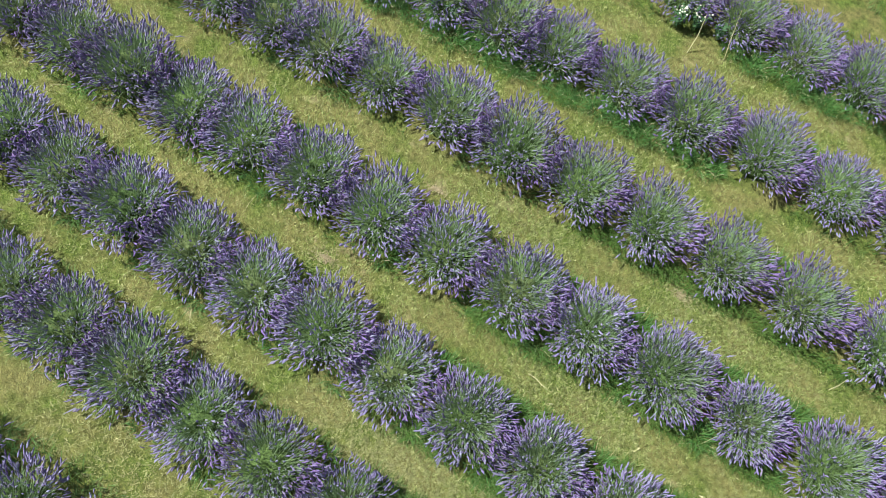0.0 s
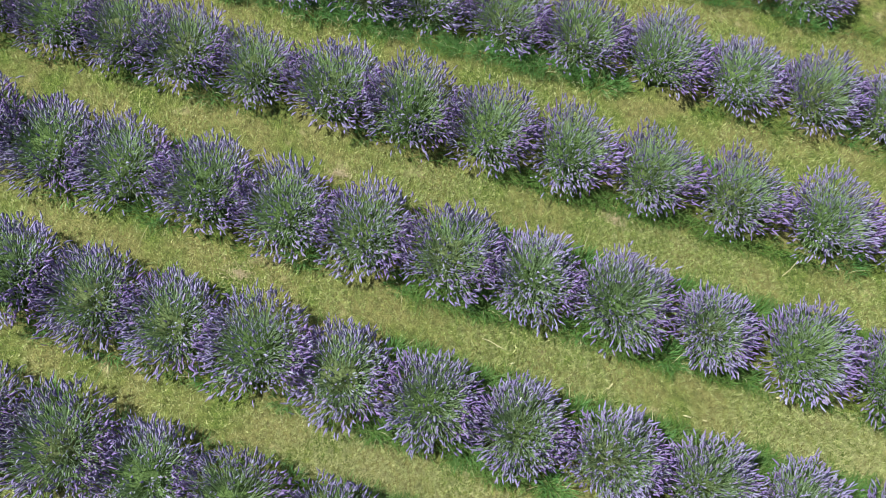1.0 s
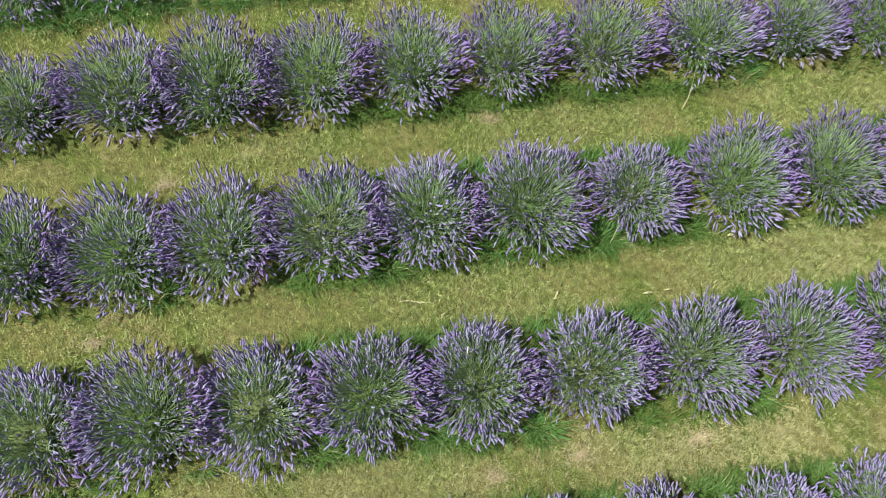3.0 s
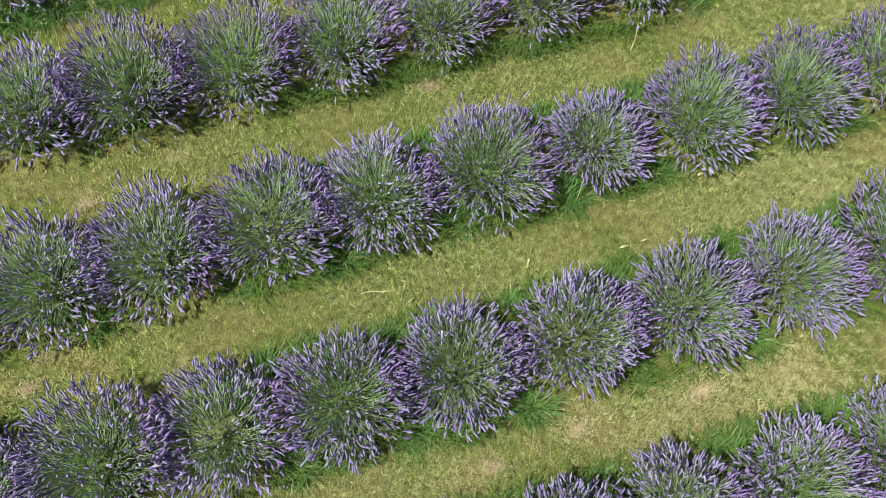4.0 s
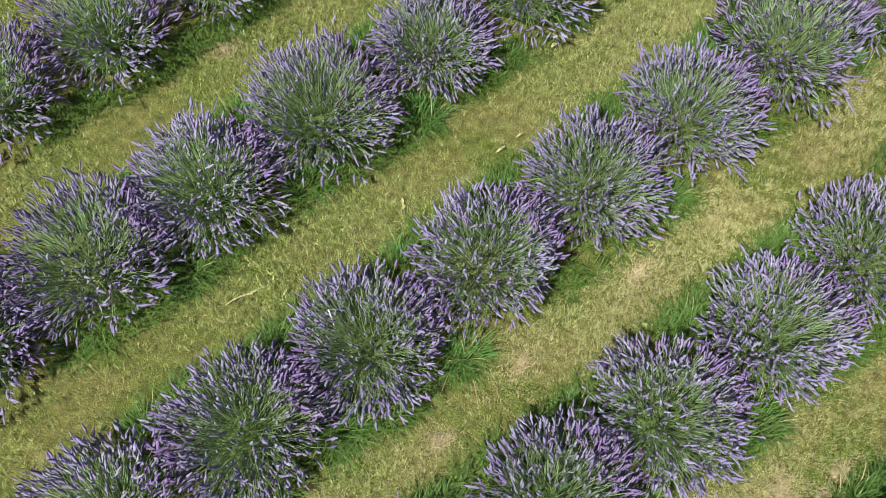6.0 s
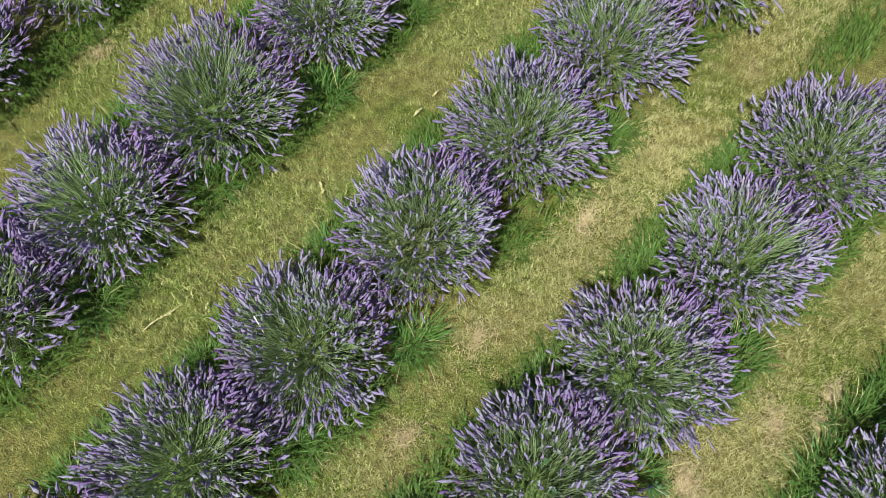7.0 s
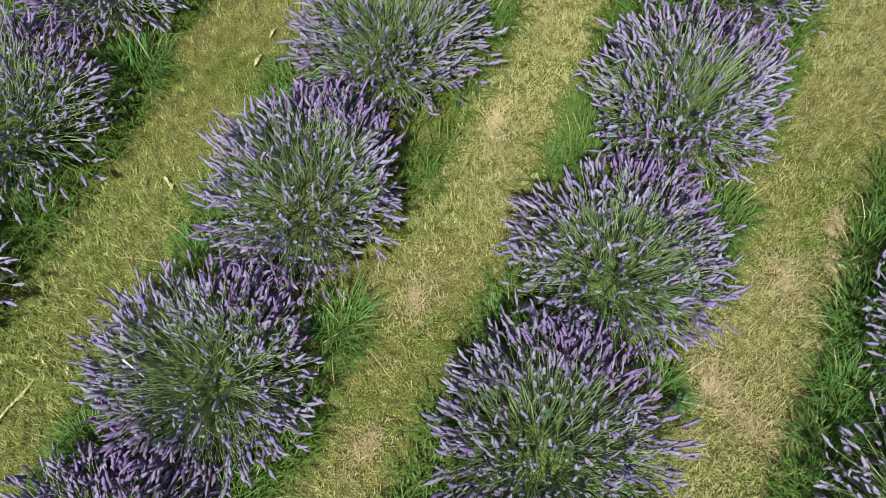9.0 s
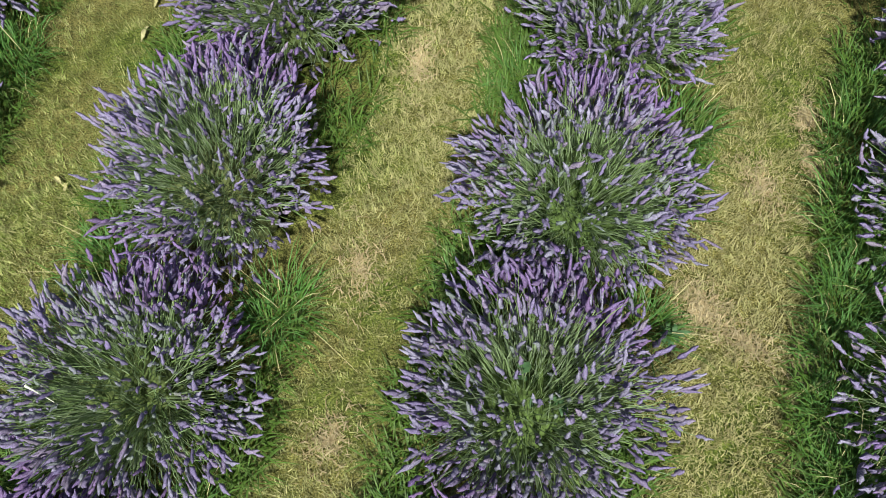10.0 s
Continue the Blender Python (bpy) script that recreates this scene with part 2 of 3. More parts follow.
def lavender_bush(place, reach, tall, seed, near, count=790):
    r = np.random.RandomState(seed)
    bush = new("lavender_bush")
    bush.location = place
    tagged(bush, BUSH_LABEL, "lavender", "lavender bushes in rows")
    line, polar, _ = fan(count, 62, 0.36 if near else 0.39, reach - 0.055, tall - 0.06, r, 0.055)
    extra = count // 7
    line = np.concatenate([line, flank(extra, reach - 0.05, tall - 0.06, r)])
    polar = np.concatenate([polar, np.full(extra, 1.0)])
    count += extra
    foot = line[:, 3]
    way = foot - line[:, 1] * 0.7 - line[:, 2] * 0.3
    way /= np.linalg.norm(way, axis=1, keepdims=True)
    way[:, 2] += 0.22
    swirl = r.normal(size=(3, 3)) * 6.0
    way += 0.24 * r.normal(size=way.shape) + 0.18 * np.sin(foot @ swirl)
    way /= np.linalg.norm(way, axis=1, keepdims=True)
    length = (0.04 + 0.055 * r.rand(count)) 
    thick = 0.0062 + 0.0042 * r.rand(count)
    # stems
    stem_r = np.tile(np.array([[0.0022, 0.002, 0.0018, 0.0014]]), (count, 1))
    stems = mesh_of("stem_fan", [tubes(line, stem_r, 3)], STEM) if near else blade_mesh("stem_fan", [blades(line[:, [0, 2, 3]], np.full(count, 0.0042))], STEM)
    part("stem_fan", stems, bush, "thin green flower stems fanning out", "stuff")
    # spikes; those squeezed between row neighbours are stronger violet, painted for the shade there
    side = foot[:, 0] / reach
    in_shade = (np.where(side > 0, side, -0.75 * side) > 0.55) & (np.abs(foot[:, 1]) < 0.6 * reach) & (r.rand(count) < 0.65)
    in_shade[-extra:] = r.rand(extra) < 0.75
    # the heads in the middle of the bush are small and still grey-green
    bud = (polar < radians(62) * 0.62) & (r.rand(count) < (0.35 if near else 0.6))
    length[bud] *= 0.75
    thick[bud] *= 0.88
    sort = np.where(in_shade, 1, np.where(bud, 2, 0))
    joined = np.ones(count, bool)
    if near:
        joined[r.permutation(count)[:280]] = False
        for i in np.where(~joined)[0]:
            s = new("flower_spike", LOOSE[sort[i]][r.randint(8)])
            s.parent = bush
            turn = Vector(way[i]).to_track_quat("Z", "Y") @ Euler((0, 0, r.rand() * 6.3)).to_quaternion()
            s.matrix_basis = Matrix.LocRotScale(Vector(foot[i]), turn, Vector((thick[i] * 6.5, thick[i] * 6.5, length[i])))
    k = int(joined.sum())
    rings, sides = (7, 4) if near else (3, 3)
    heads = spike_lines(foot[joined], way[joined], length[joined], rings, r.normal(size=(k, 3)) * 0.16)
    block = tubes(heads, spike_radius(k, rings, thick[joined] * (1.08 if near else 1.6), r), sides)
    low = r.rand(count) < (0.45 if near else 0.0)
    q = int(low.sum())
    ring = spike_lines(foot[low] - way[low] * 0.026, way[low], np.full(q, 0.012), 3)
    whorl = tubes(ring, np.tile([[0.4, 1.0, 0.4]], (q, 1)) * thick[low][:, None] * 0.8, 4 if near else 3)
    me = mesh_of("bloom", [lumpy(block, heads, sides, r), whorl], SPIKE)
    me.materials.append(SHADE_VIOLET)
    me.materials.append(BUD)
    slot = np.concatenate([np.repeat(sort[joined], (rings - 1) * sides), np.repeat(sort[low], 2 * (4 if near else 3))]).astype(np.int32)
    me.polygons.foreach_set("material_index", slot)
    part("bloom", me, bush, "dense violet flower spikes", "stuff")
    # narrow leaves and bare shoots that fill the heart of the bush
    n = 2600 if near else 1000
    leaf, _, _ = fan(n, 62, 0.52, reach * 0.82, tall * 0.92, r, 0.16)
    shrink = (0.6 + 0.4 * r.rand(n))[:, None, None]
    leaf = leaf * np.concatenate([np.ones((n, 1, 1)), shrink.repeat(3, 1)], 1)
    part("foliage", blade_mesh("foliage", [blades(leaf, (0.005 + 0.003 * r.rand(n)) * (1.0 if near else 1.2))], LEAF), bush, "grey-green narrow leaves", "stuff")
    # woody heart, coloured dark to stand in for the shade among the stems
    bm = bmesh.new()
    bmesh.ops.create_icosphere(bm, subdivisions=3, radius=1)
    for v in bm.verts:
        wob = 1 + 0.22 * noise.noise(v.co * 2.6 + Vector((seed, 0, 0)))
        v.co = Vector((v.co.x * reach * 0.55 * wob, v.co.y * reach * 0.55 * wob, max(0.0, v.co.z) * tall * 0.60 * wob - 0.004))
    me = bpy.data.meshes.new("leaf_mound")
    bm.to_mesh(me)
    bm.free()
    me.materials.append(SHADE_MOUND)
    part("leaf_mound", me, bush, "woody heart, its dark colour standing in for inner shade")
    return bush


# rows of bushes: line y = c + k x, then the places along x
ROWS = {
    "h": (-3.80, 0.09, [-6.1, -5.25, -4.4, -3.6, -2.8, -2.05, -1.3, -0.55, 0.2, 1.0, 1.85]),
    "g": (-2.20, 0.09, [-6.9, -6.12, -5.36, -4.52, -3.7, -2.88, -2.0, -1.13, -0.26, 0.6, 1.5, 2.42]),
    "f": (-0.74, 0.105, [-7.5, -6.66, -5.85, -5.0, -4.19, -3.33, -2.49, -1.6, -0.71, 0.21, 1.13, 2.05, 3.04, 3.95]),
    "m": (0.835, 0.133, [-8.6, -7.78, -7.03, -6.21, -5.45, -4.58, -3.72, -2.88, -1.99, -1.11, -0.19, 0.78, 1.76, 2.69, 3.65]),
    "n": (2.43, 0.14, [-7.75, -7.0, -6.27, -5.6, -4.77, -3.9, -3.02, -2.12, -1.2, -0.28, 0.68, 1.69, 2.67, 3.6]),
    "o": (4.06, 0.165, [-5.8, -4.95, -4.14, -3.42, -2.5, -1.58, -0.62, 0.35, 1.25, 2.15]),
    "p": (5.78, 0.12, [-2.6, -1.77, -0.94, -0.06, 0.85]),
}
NEAR = [("f", -1.6), ("f", -0.71), ("f", 0.21), ("f", 1.13), ("g", -0.26), ("g", 0.6), ("g", 1.5), ("g", -1.13), ("h", 0.2), ("h", 1.0), ("m", -0.19), ("m", 0.78), ("m", -1.11), ("g", 2.42), ("f", 2.05)]
SIZE = {("m", 0.78): 0.86, ("n", -4.77): 0.9, ("m", -0.19): 1.05, ("n", 2.67): 0.88, ("f", 3.04): 1.04, ("m", -7.03): 1.05}
patterns, order = [], 0
bushes = {}
SPECIAL = {("f", -0.71): "full lavender bush with a bleached dead stem among its spikes", ("g", -0.26): "lavender bush with a weed shoot growing up through it",
           ("n", 2.67): "sparse lavender bush overgrown with grass at the row's end"}
for row, (c, k, xs) in ROWS.items():
    for x in xs:
        order += 1
        size = SIZE.get((row, x), 0.95 + 0.08 * rng.rand())
        place = Vector((x, c + k * x, 0))
        if (row, x) in NEAR:
            made = bushes[row, x] = lavender_bush(place, (0.51 if row in "fg" else 0.53) * size, 0.58 * size, 100 + order, True)
        elif len(patterns) < 7:
            made = lavender_bush(place, 0.54, 0.58, 200 + order, False, (840, 900, 800, 880, 720, 920, 840)[len(patterns)])
            patterns.append(made)
        else:
            half = rng.uniform(-0.35, 0.35)
            m = Matrix.LocRotScale(place, Euler((0, 0, half)), Vector((size, size * rng.uniform(0.94, 1.04), size * rng.uniform(0.9, 1.1))))
            made = copy_thing(patterns[rng.randint(7)], m)
        if (row, x) in SPECIAL:
            tagged(made, SPECIAL[row, x])
        elif size < 0.92:
            tagged(made, "smaller lavender bush in bloom, shorter than its neighbours")

# ---- ground ----
LINES = [(c, k) for c, k, _ in ROWS.values()] + [(6.9, 0.12), (-5.35, 0.09)]


# how far the unmown grass reaches from each row line, on its north and south side
NORTH = np.array([0.58, 0.48, 0.51, 0.48, 0.47, 0.55, 0.52, 0.5, 0.5])
SOUTH = np.array([0.50, 0.47, 0.47, 0.47, 0.48, 0.54, 0.52, 0.5, 0.5])


def off_row(x, y):
    """Signed distance to the nearest row line, positive on its north side, and where the mown turf begins there."""
    d = np.stack([(y - c - k * x) / math.hypot(1, k) for c, k in LINES], -1)
    pick = np.abs(d).argmin(-1)
    d = np.take_along_axis(d, pick[..., None], -1)[..., 0]
    return d, np.where(d > 0, NORTH[pick], SOUTH[pick])


def soil_material():
    m = bpy.data.materials.new("dry_turf")
    m.use_nodes = True
    n, link = m.node_tree.nodes, m.node_tree.links.new
    bsdf = n["Principled BSDF"]
    geo = n.new("ShaderNodeNewGeometry")

    def grain(scale, detail, low, high):
        t = n.new("ShaderNodeTexNoise")
        t.inputs["Scale"].default_value, t.inputs["Detail"].default_value = scale, detail
        link(geo.outputs["Position"], t.inputs["Vector"])
        s = n.new("ShaderNodeMapRange")
        s.inputs["From Min"].default_value, s.inputs["From Max"].default_value = low, high
        link(t.outputs[0], s.inputs[0])
        return s

    def mix(fac, a, b):
        x = n.new("ShaderNodeMix")
        x.data_type = "RGBA"
        link(fac.outputs[0], x.inputs[0])
        for slot, value in ((6, a), (7, b)):
            if isinstance(value, tuple):
                x.inputs[slot].default_value = (*value, 1)
            else:
                link(value.outputs[2], x.inputs[slot])
        return x
    thatch = mix(grain(140, 4, 0.35, 0.65), (0.07, 0.07, 0.02), (0.34, 0.30, 0.12))
    green = mix(grain(90, 4, 0.35, 0.65), (0.04, 0.065, 0.012), (0.21, 0.25, 0.06))
    turf = mix(grain(2.2, 4, 0.42, 0.62), thatch, green)
    bare = mix(grain(60, 5, 0.4, 0.6), (0.28, 0.22, 0.12), (0.50, 0.42, 0.24))
    spots = grain(3.1, 3, 0.64, 0.78)
    full = mix(spots, turf, bare)
    clump = grain(15, 4, 0.3, 0.7)
    clump.inputs["To Min"].default_value, clump.inputs["To Max"].default_value = 0.6, 1.3
    shade = n.new("ShaderNodeVectorMath")
    shade.operation = "SCALE"
    link(full.outputs[2], shade.inputs[0])
    link(clump.outputs[0], shade.inputs["Scale"])
    link(shade.outputs[0], bsdf.inputs["Base Color"])
    bsdf.inputs["Roughness"].default_value = 0.9
    bsdf.inputs["Specular IOR Level"].default_value = 0.15
    b = n.new("ShaderNodeBump")
    b.inputs["Strength"].default_value, b.inputs["Distance"].default_value = 0.8, 0.02
    link(grain(120, 5, 0.2, 0.8).outputs[0], b.inputs["Height"])
    link(b.outputs[0], bsdf.inputs["Normal"])
    return m


def ground_sheet():
    """A fine gently uneven sheet round the rows that widens to the horizon."""
    xs = np.concatenate([[-900, -200, -60, -25], np.arange(-12, 7.01, 0.25), [20, 60, 200, 900]])
    ys = np.concatenate([[-900, -200, -60, -20], np.arange(-7, 9.01, 0.25), [25, 60, 200, 900]])
    gx, gy = np.meshgrid(xs, ys, indexing="ij")
    gz = 0.012 * np.sin(gx * 2.1 + 0.7 * gy) * np.cos(gy * 1.7 - 0.4 * gx) - 0.012
    v = np.stack([gx, gy, gz], -1).reshape(-1, 3)
    a, b = len(xs), len(ys)
    i = (np.arange(a - 1)[:, None] * b + np.arange(b - 1)[None]).reshape(-1)
    f = np.stack([i, i + b, i + b + 1, i + 1], -1)
    ob = new("ground", mesh_of("ground", [(v, f)], soil_material()))
    return tagged(ob, "dry mown turf, yellow-green and straw-coloured, between lavender rows", "ground", kind="structure")


ground_sheet()


def scatter(n, x0, x1, y0, y1, low):
    p = np.stack([rng.uniform(x0, x1, n), rng.uniform(y0, y1, n)], -1)
    d, edge = off_row(p[:, 0], p[:, 1])
    keep = np.abs(d) > low
    return p[keep], d[keep], edge[keep]


def waves(p, scale, seed, n=7):
    """A smooth uneven field between -1 and 1 over the plan, a sum of crossing waves."""
    r = np.random.RandomState(seed)
    k = r.normal(size=(2, n)) * scale
    return np.tanh(np.sin(p @ k + r.rand(n) * 6.283).sum(1) / math.sqrt(n / 2))


def lawn(name, n, box, label, long_blade, wide):
    p, d, edge = scatter(n, *box, 0.38)
    x0, x1, y0, y1 = box
    rim = np.minimum(np.minimum(p[:, 0] - x0, x1 - p[:, 0]), np.minimum(p[:, 1] - y0, y1 - p[:, 1]))
    tuft = waves(p, 65.0, 1, 11)
    keep = (rim > 1.3 * rng.rand(len(p)) ** 1.5) & (rng.rand(len(p)) < 0.6 + 0.4 * tuft)
    keep &= np.abs(d) > edge - 0.02 + 0.035 * waves(p, 7.0, 2)
    p, tuft = p[keep], tuft[keep]
    n = len(p)
    # the mower has laid the turf over in patches
    about = rng.rand(n) * 6.283 * 0.85 + 1.2 * waves(p, 24.0, 3)
    lean = np.clip(rng.normal(0.75, 0.4, n) - 0.2 * tuft, 0.05, 1.4)
    size = long_blade * rng.uniform(0.5, 1.3, n) * (1 + 0.4 * tuft)
    root = np.stack([p[:, 0], p[:, 1], np.full(n, -0.012)], -1)
    flat_way = np.stack([np.cos(about), np.sin(about), 0 * about], -1)
    tip = root + flat_way * (np.sin(lean) * size)[:, None] + np.array([0, 0, 1.0]) * (np.cos(lean) * size)[:, None]
    off = np.cross(flat_way, np.array([0, 0, 1.0])) * (wide * rng.uniform(0.7, 1.4, n) / 2)[:, None]
    v = np.stack([root - off, root + off, tip], 1).reshape(-1, 3)
    ob = new(name, mesh_of(name, [(v, np.arange(3 * n).reshape(-1, 3))], MOWN, False))
    return tagged(ob, label, "grass", kind="stuff")


LAWN = "short mown grass, dry yellow and pale green"
lawn("mown_grass", 1600000, (-3.3, 4.2, -4.6, 3.1), LAWN, 0.034, 0.0027)
lawn("mown_grass", 1150000, (-9.5, 6.0, -6.0, 8.5), LAWN, 0.042, 0.0052)


def verge(name, n, box, low, label, long_blade, wide):
    p, d, edge = scatter(n, *box, low)
    clump = waves(p, 5.0, 4)
    ragged = edge + 0.03 * waves(p, 9.0, 5) + 0.03 * rng.rand(len(p))
    keep = (np.abs(d) < ragged) & (clump + 0.8 * rng.rand(len(p)) > np.where(d > 0, -0.25, 0.0))
    p, d = p[keep], d[keep]
    n = len(p)
    about = rng.rand(n) * 6.283
    flat_way = np.stack([np.cos(about), np.sin(about) + 0.8 * np.sign(d), 0 * about], -1)
    flat_way /= np.linalg.norm(flat_way, axis=1, keepdims=True)
    size = long_blade * rng.uniform(0.5, 1.25, n)
    root = np.stack([p[:, 0], p[:, 1], np.full(n, -0.012)], -1)
    lean = rng.uniform(0.2, 1.0, n)[:, None]
    up = np.array([0, 0, 1.0])
    s = size[:, None]
    p2 = root + (flat_way * np.sin(lean) * 0.85 + up * np.cos(lean) * 0.72) * s
    p3 = root + (flat_way * np.sin(lean) * 1.25 + up * np.cos(lean) * 0.6) * s
    across = np.cross(flat_way, up)
    ob = new(name, blade_mesh(name, [blades(np.stack([root, p2, p3], 1), wide * rng.uniform(0.7, 1.3, n), across)], LONG))
    return tagged(ob, label, "grass", kind="stuff")


VERGE = "longer unmown green grass along the foot of the lavender rows"
verge("long_grass", 130000, (-2.2, 3.6, -4.2, 2.2), 0.22, VERGE, 0.17, 0.0052)
verge("long_grass", 150000, (-8.5, 5.0, -5.0, 7.5), 0.25, VERGE, 0.14, 0.0066)


# ---- grass tufts in the gaps of the rows ----
UP = np.array([0, 0, 1.0])


def tuft_lines(n, wide, size, r, lean=(0.15, 0.95)):
    about = r.rand(n) * 6.283
    flat_way = np.stack([np.cos(about), np.sin(about), 0 * about], -1)
    root = flat_way * (wide * np.sqrt(r.rand(n)))[:, None]
    root[:, 2] = -0.01
    tilt = r.uniform(*lean, n)[:, None]
    way = flat_way + 0.5 * r.normal(size=(n, 3)) * np.array([1, 1, 0])
    way /= np.linalg.norm(way, axis=1, keepdims=True)
    s = (size * r.uniform(0.5, 1.2, n))[:, None]
    p1 = root + (way * np.sin(tilt) * 0.4 + UP * np.cos(tilt) * 0.5) * s
    p2 = root + (way * np.sin(tilt) * 0.85 + UP * np.cos(tilt) * 0.74) * s
    p3 = root + (way * np.sin(tilt) * 1.25 + UP * np.cos(tilt) * 0.62) * s
    return np.stack([root, p1, p2, p3], 1), np.cross(way, UP)


def grass_tuft(place, seed, n=150, wide=0.13, size=0.22):
    r = np.random.RandomState(seed)
    tuft = new("grass_tuft")
    tuft.location = place
    tagged(tuft, "tuft of long bright green grass at the foot of lavender", "grass tuft", "grass tufts in the lavender rows")
    line, across = tuft_lines(n, wide, size, r)
    part("green_foliage", blade_mesh("green_foliage", [blades(line, r.uniform(0.0035, 0.0065, n), across)], LUSH), tuft, kind="stuff")
    n = 6
    line, across = tuft_lines(n, wide, size * 1.25, r, (0.3, 1.2))
    part("dry_foliage", blade_mesh("dry_foliage", [blades(line, r.uniform(0.003, 0.004, n), across)], STRAW), tuft, "a few straw-dry blades", kind="stuff")
    return tuft


TUFTS = [grass_tuft((-1.17, -1.14, 0), 1), grass_tuft((-0.5, 0.44, 0), 2), grass_tuft((0.52, 0.53, 0), 3), grass_tuft((-0.2, -1.16, 0), 4)]
BANDS = [(x, 4.06 + 0.165 * x - 0.43 + 0.05 * math.sin(7 * x)) for x in np.arange(-6.2, -0.9, 0.2)]
BANDS += [(x, 5.78 + 0.12 * x - 0.42 + 0.04 * math.sin(5 * x)) for x in np.arange(-1.7, 1.2, 0.22)]
BANDS += [(x, -3.80 + 0.09 * x + 0.45 + 0.04 * math.sin(6 * x)) for x in np.arange(-0.6, 2.0, 0.24)]
SPOTS = BANDS + [(-2.95, 3.12), (-4.88, 2.95), (-4.4, 2.98), (-5.25, 2.86), (-3.7, 3.05), (-2.2, 3.28), (-1.5, 3.36), (0.16, -3.35), (0.55, -3.28),
         (-0.2, -3.4), (0.95, -3.25), (-0.3, 5.25), (-0.7, 5.18), (-1.35, 5.12), (-5.6, 2.75), (-2.6, 3.2)]
for row, odds in (("f", 0.75), ("g", 0.75), ("m", 0.7), ("h", 0.7), ("n", 0.45), ("o", 0.5)):
    c, k, xs = ROWS[row]
    for a, b in zip(xs, xs[1:]):
        for side in (-0.36, 0.34):
            if rng.rand() < odds:
                x = (a + b) / 2 + rng.uniform(-0.12, 0.12)
                SPOTS.append((x, c + k * x + side))
for x, y in SPOTS:
    g = rng.uniform(0.7, 1.1)
    copy_thing(TUFTS[rng.randint(4)], Matrix.LocRotScale(Vector((x, y, 0)), Euler((0, 0, rng.rand() * 6.28)), Vector((g, g, g * rng.uniform(0.8, 1.2)))))


# ---- dead patches, dry leaves and stalks on the turf ----
DEAD = material("dead_grass", [(0.36, 0.28, 0.18), (0.43, 0.35, 0.24), (0.32, 0.24, 0.14), (0.40, 0.33, 0.20)], 0.8, 0.25, 40, 3.0)


def dead_patch(x, y, long_way, short_way, turn, seed):
    r = np.random.RandomState(seed)
    n = 330
    a, d = r.rand(n) * 6.283, np.abs(r.normal(size=n)) * 0.5
    p = np.stack([long_way * d * np.cos(a), short_way * d * np.sin(a), np.full(n, -0.008)], -1)
    w = r.rand(n) * 6.283
    flat_way = np.stack([np.cos(w), np.sin(w), 0 * w], -1)
    size = r.uniform(0.02, 0.05, n)[:, None]
    lean = r.uniform(1.0, 1.45, n)[:, None]
    tip = p + (flat_way * np.sin(lean) + UP * np.cos(lean)) * size
    mid = (p + tip) / 2 + UP * size * 0.2
    ob = new("dead_grass_patch", blade_mesh("dead_grass_patch", [blades(np.stack([p, mid, tip], 1), r.uniform(0.003, 0.005, n), np.cross(flat_way, UP))], DEAD))
    ob.matrix_basis = pose(x, y, 0.004, 0, 0, turn)
    return tagged(ob, "flattened patch of dead pinkish straw in the turf", "dead grass", "dead patches in the turf", "stuff")


for i, (x, y, a, b, turn) in enumerate([(0.08, -1.39, 0.30, 0.17, 20), (0.41, -2.74, 0.24, 0.12, 60), (-0.62, -1.55, 0.2, 0.12, 0), (1.1, -1.27, 0.24, 0.13, 10),
                                        (-0.5, 1.80, 0.22, 0.13, 0), (1.0, -2.86, 0.25, 0.14, 40), (-3.9, -0.42, 0.25, 0.14, 5), (-1.7, 3.4, 0.16, 0.1, 0), (0.3, -2.95, 0.22, 0.1, 80),
                                        (-3.45, 1.05, 0.18, 0.06, 8), (1.18, -3.05, 0.11, 0.08, 30), (0.29, -3.18, 0.10, 0.07, 0), (1.39, -2.97, 0.10, 0.06, 0), (0.36, -2.76, 0.13, 0.08, 70)]):
    dead_patch(x, y, a, b, turn, 40 + i)


def dry_leaf(x, y, long_way, wide, turn, seed):
    """A curled withered leaf with a midrib, built of a bent grid with a leaf outline."""
    r = np.random.RandomState(seed)
    leaf = new("dry_leaf")
    long_way, wide = long_way * 0.75, wide * 0.5
    leaf.matrix_basis = pose(x, y, 0.006, 0, 0, turn)
    tagged(leaf, "pale withered leaf curled on the mown grass", "dry leaf", "dry leaves on the turf")
    u, w = np.meshgrid(np.linspace(0, 1, 9), np.linspace(-1, 1, 5), indexing="ij")
    half = wide / 2 * np.sin(np.pi * (0.06 + 0.9 * u)) ** 0.8
    z = 0.016 + 0.010 * np.abs(w) * np.sin(np.pi * u) + 0.005 * np.sin(5 * u + seed) + 0.003 * r.normal(size=u.shape)
    v = np.stack([(u - 0.5) * long_way, half * w, np.maximum(z, 0.002)], -1).reshape(-1, 3)
    i = (np.arange(8)[:, None] * 5 + np.arange(4)[None]).reshape(-1)
    part("leaf_blade", mesh_of("leaf_blade", [(v, np.stack([i, i + 5, i + 6, i + 1], -1))], PALE), leaf)
    line = v.reshape(9, 5, 3)[:, 2] + np.array([0, 0, 0.0015])
    part("midrib", mesh_of("midrib", [tubes(line[None], np.linspace(0.0022, 0.0006, 9)[None], 4)], STRAW), leaf)
    return leaf


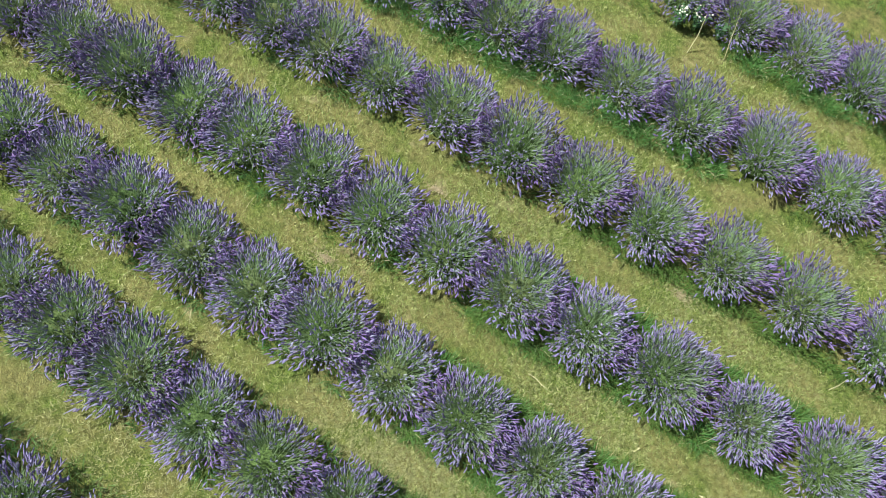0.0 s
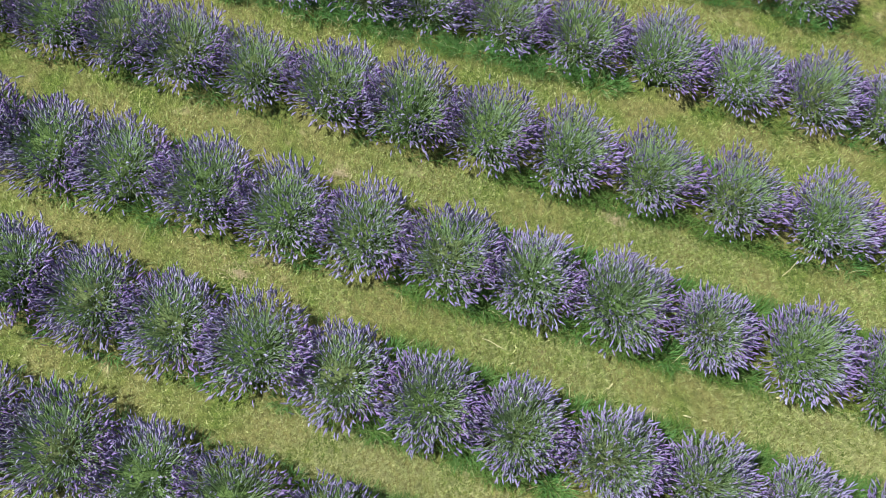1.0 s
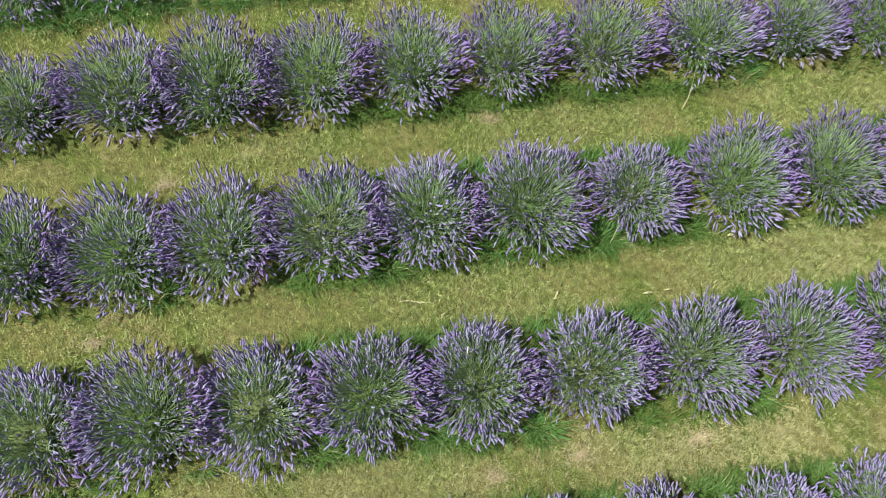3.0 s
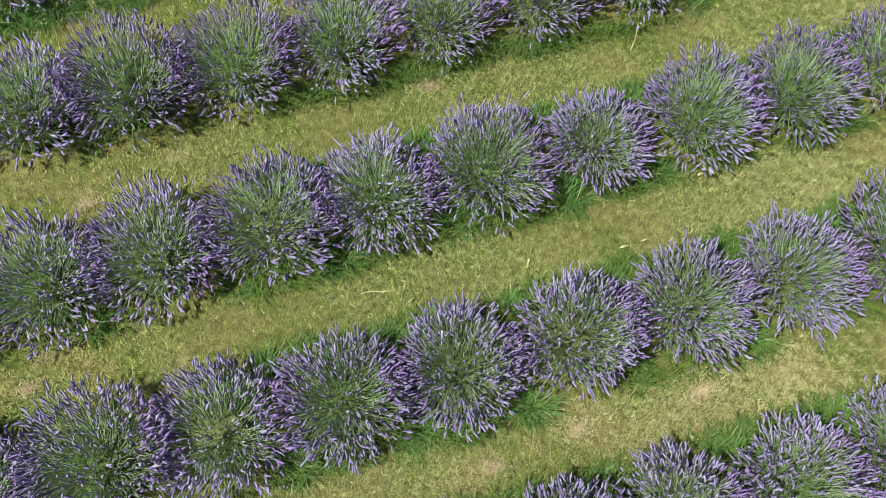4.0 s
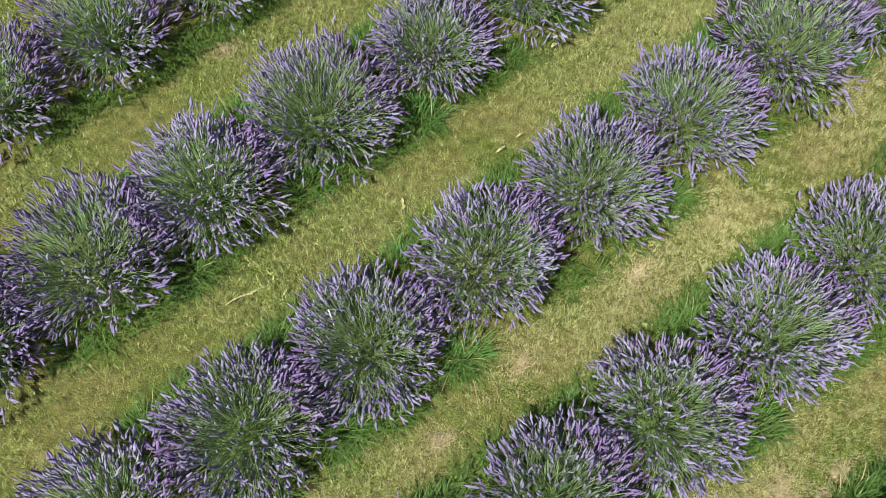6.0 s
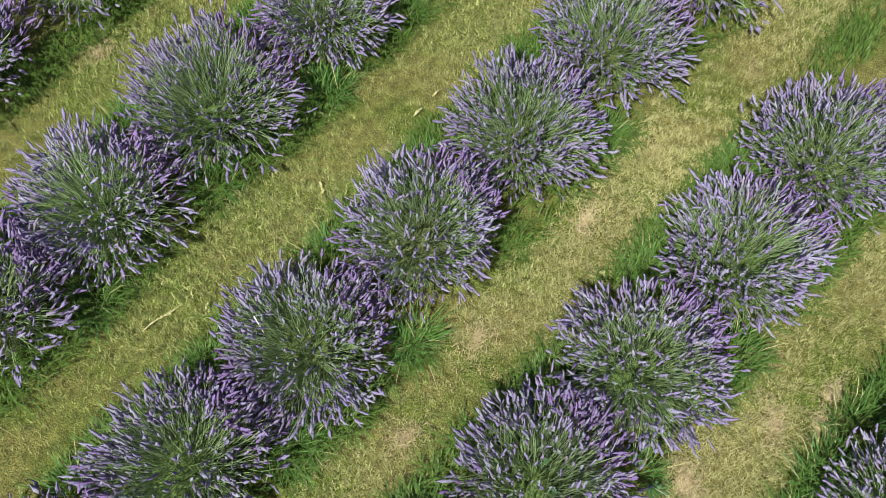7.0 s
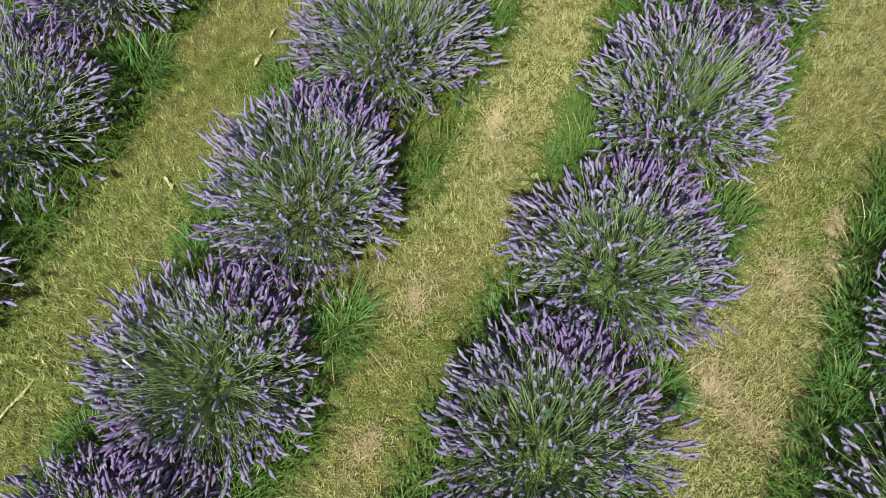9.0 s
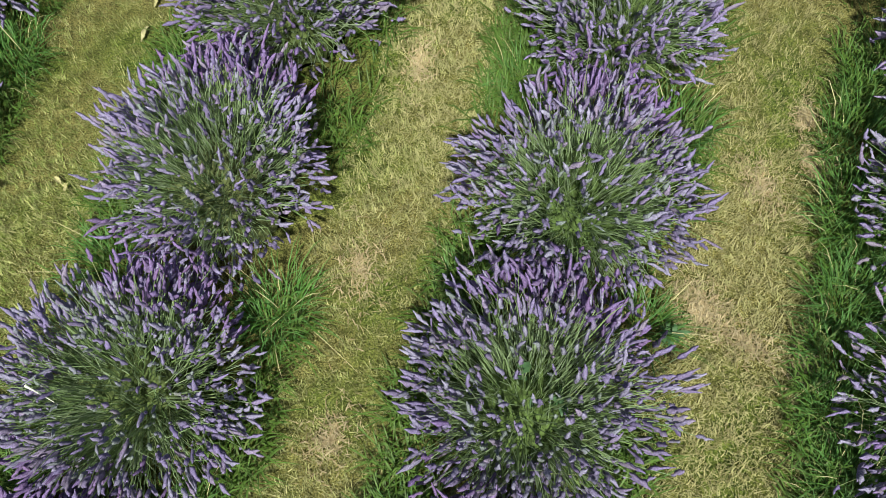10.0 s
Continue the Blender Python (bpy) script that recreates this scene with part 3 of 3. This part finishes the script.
for i, (x, y, a, b, turn) in enumerate([(1.65, 0.56, 0.085, 0.055, 10), (1.81, 0.34, 0.05, 0.028, 50), (0.0, 0.0, 0.06, 0.045, 70), (-0.02, -0.05, 0.05, 0.03, 10),
                                        (-1.0, -0.19, 0.06, 0.035, 30), (0.81, 0.0, 0.12, 0.04, 5), (-2.39, 0.126, 0.05, 0.03, 0),
                                        (-0.77, 1.89, 0.07, 0.04, 40), (1.18, -3.06, 0.06, 0.03, 80), (0.29, -3.175, 0.05, 0.03, 30), (0.99, 0.03, 0.08, 0.03, 0)]):
    dry_leaf(x, y, a, b, turn, i)


def straw_stalk(points, thick, label, ears=True):
    """A dry grass stalk on the turf: a bent tapering tube with a knobbly ear of husks."""
    stalk = new("straw_stalk")
    stalk.location = points[0]
    tagged(stalk, label, "straw stalk")
    line = np.array(points, float) - np.array(points[0], float)
    t = np.linspace(0, 1, 13)
    fine = np.stack([np.interp(t, np.linspace(0, 1, len(line)), line[:, i]) for i in range(3)], -1)
    part("stem", mesh_of("stem", [tubes(fine[None], np.linspace(thick, thick * 0.5, 13)[None], 6)], STRAW), stalk)
    if ears:
        r = np.random.RandomState(3)
        n = 26
        at = fine[(r.uniform(0.3, 0.85, n) * 12).astype(int)] + r.normal(size=(n, 3)) * 0.002
        way = fine[-1] - fine[0]
        way = way / np.linalg.norm(way) + 0.25 * r.normal(size=(n, 3))
        husk = spike_lines(at, way, np.full(n, 0.018), 4)
        part("ear", mesh_of("ear", [tubes(husk, np.tile([[0.3, 1, 0.8, 0.1]], (n, 1)) * thick * 0.8, 5)], STRAW), stalk, "dry husks", "stuff")
    return stalk


straw_stalk([(-1.376, -0.07, 0.02), (-1.30, -0.064, 0.024), (-1.2, -0.08, 0.026), (-1.105, -0.083, 0.02)], 0.0042, "pale dry straw stalk lying on the mown strip")
straw_stalk([(0.12, -3.20, 0.015), (0.13, -3.14, 0.03), (0.14, -3.08, 0.02)], 0.0025, "short piece of pale straw lying on turf", False)
straw_stalk([(-0.35, -1.12, 0.02), (-0.22, -1.2, 0.06), (-0.06, -1.27, 0.04)], 0.0022, "thin dry grass stem leaning out of the verge", False)
straw_stalk([(0.212, -2.66, 0.08), (0.24, -2.75, 0.07), (0.276, -2.85, 0.03)], 0.002, "thin dry grass stem leaning out of the verge", False)
straw_stalk([(-2.15, 4.74, 0.0), (-2.16, 4.86, 0.22), (-2.22, 4.98, 0.5)], 0.006, "tall pale dead stalk standing beside the weeds")
straw_stalk([(-1.72, 5.0, 0.0), (-1.80, 5.1, 0.25), (-1.9, 5.25, 0.6)], 0.006, "tall pale dead stalk standing beside the weeds")
straw_stalk([(1.40, 1.92, 0.0), (1.42, 1.95, 0.12), (1.41, 1.99, 0.3)], 0.005, "pale dead grass stalk standing at the row's foot")

# a bleached dead stem caught in one bush
home = bushes["f", -0.71]
r0 = Vector((-0.85, -0.625, 0.52)) - home.location
dead = np.array([[r0.x, r0.y, r0.z], [r0.x - 0.005, r0.y - 0.035, r0.z - 0.015], [r0.x - 0.014, r0.y - 0.085, r0.z - 0.07]])
part("dead_stem", mesh_of("dead_stem", [tubes(dead[None], np.array([[0.006, 0.0024, 0.0014]]), 6)], WHITE), home, "bleached white dead flower stem")


def weed(x, y, tall, n, seed, flowers, label):
    """A leafy weed: ribbed stems, broad leaves, and white daisy heads where it flowers."""
    r = np.random.RandomState(seed)
    plant = new("weed")
    plant.location = (x, y, 0)
    tagged(plant, label, "weed")
    about = r.rand(n) * 6.283
    spread = r.uniform(0.05, 0.5, n)
    tip = np.stack([np.cos(about) * spread * tall * 0.7, np.sin(about) * spread * tall * 0.7, tall * r.uniform(0.75, 1.1, n)], -1)
    root = tip * np.array([0.15, 0.15, 0])
    mid = (root + tip) / 2 + r.normal(size=(n, 3)) * 0.01
    line = np.stack([root, mid, tip], 1)
    part("stem", mesh_of("stem", [tubes(line, np.tile([[0.003, 0.0024, 0.0016]], (n, 1)), 4)], STEM), plant, kind="stuff")
    m = n * 9
    pick = r.randint(0, n, m)
    at = r.uniform(0.25, 1.0, m)[:, None]
    base = root[pick] * (1 - at) + tip[pick] * at
    a2 = r.rand(m) * 6.283
    way = np.stack([np.cos(a2), np.sin(a2), r.uniform(-0.1, 0.7, m)], -1)
    size = r.uniform(0.03, 0.065, m)[:, None]
    leaf = np.stack([base, base + way * size * 0.45, base + way * size * 0.8 - UP * size * 0.05, base + way * size - UP * size * 0.2], 1)
    part("leaf", blade_mesh("leaf", [blades(leaf, r.uniform(0.012, 0.022, m), np.cross(way, UP))], WEED), plant, "small toothed green leaves", "stuff")
    if flowers:
        for i in range(n):
            p = 9
            a3 = np.arange(p) * 6.283 / p
            out = np.stack([np.cos(a3), np.sin(a3), 0.15 + 0 * a3], -1)
            c0 = np.tile(tip[i], (p, 1))
            petal = np.stack([c0 + out * 0.003, c0 + out * 0.009, c0 + out * 0.015], 1)
            head = part("flower", blade_mesh("flower", [blades(petal, np.full(p, 0.007), np.cross(out, UP))], WHITE), plant, "white daisy flower")
            eye = np.stack([tip[i] - UP * 0.003, tip[i] + UP * 0.002, tip[i] + UP * 0.005])
            part("flower_centre", mesh_of("flower_centre", [tubes(eye[None], np.array([[0.003, 0.006, 0.001]]), 6)], YOLK), head, "yellow centre")
    return plant


YOLK = material("flower_centre", [(0.55, 0.38, 0.05), (0.6, 0.45, 0.08)], 0.8, 0.2, 80, 3.0)
weed(-2.50, 4.98, 0.36, 16, 5, True, "leafy green weed with small white daisies among lavender")
weed(-2.28, 5.12, 0.34, 12, 6, True, "leafy green weed with small white daisies among lavender")
weed(-1.95, 5.2, 0.30, 12, 7, False, "leafy green weed growing in the lavender row")
weed(-4.98, 3.0, 0.30, 14, 8, False, "leafy green weed growing at the lavender's foot")
weed(-4.75, 3.02, 0.26, 10, 9, False, "leafy green weed growing at the lavender's foot")
weed(-0.28, -2.2, 0.50, 3, 10, False, "blue-green weed shoot growing up through lavender")
weed(0.22, -2.66, 0.06, 2, 12, False, "small blue-green weed at the lavender's edge")
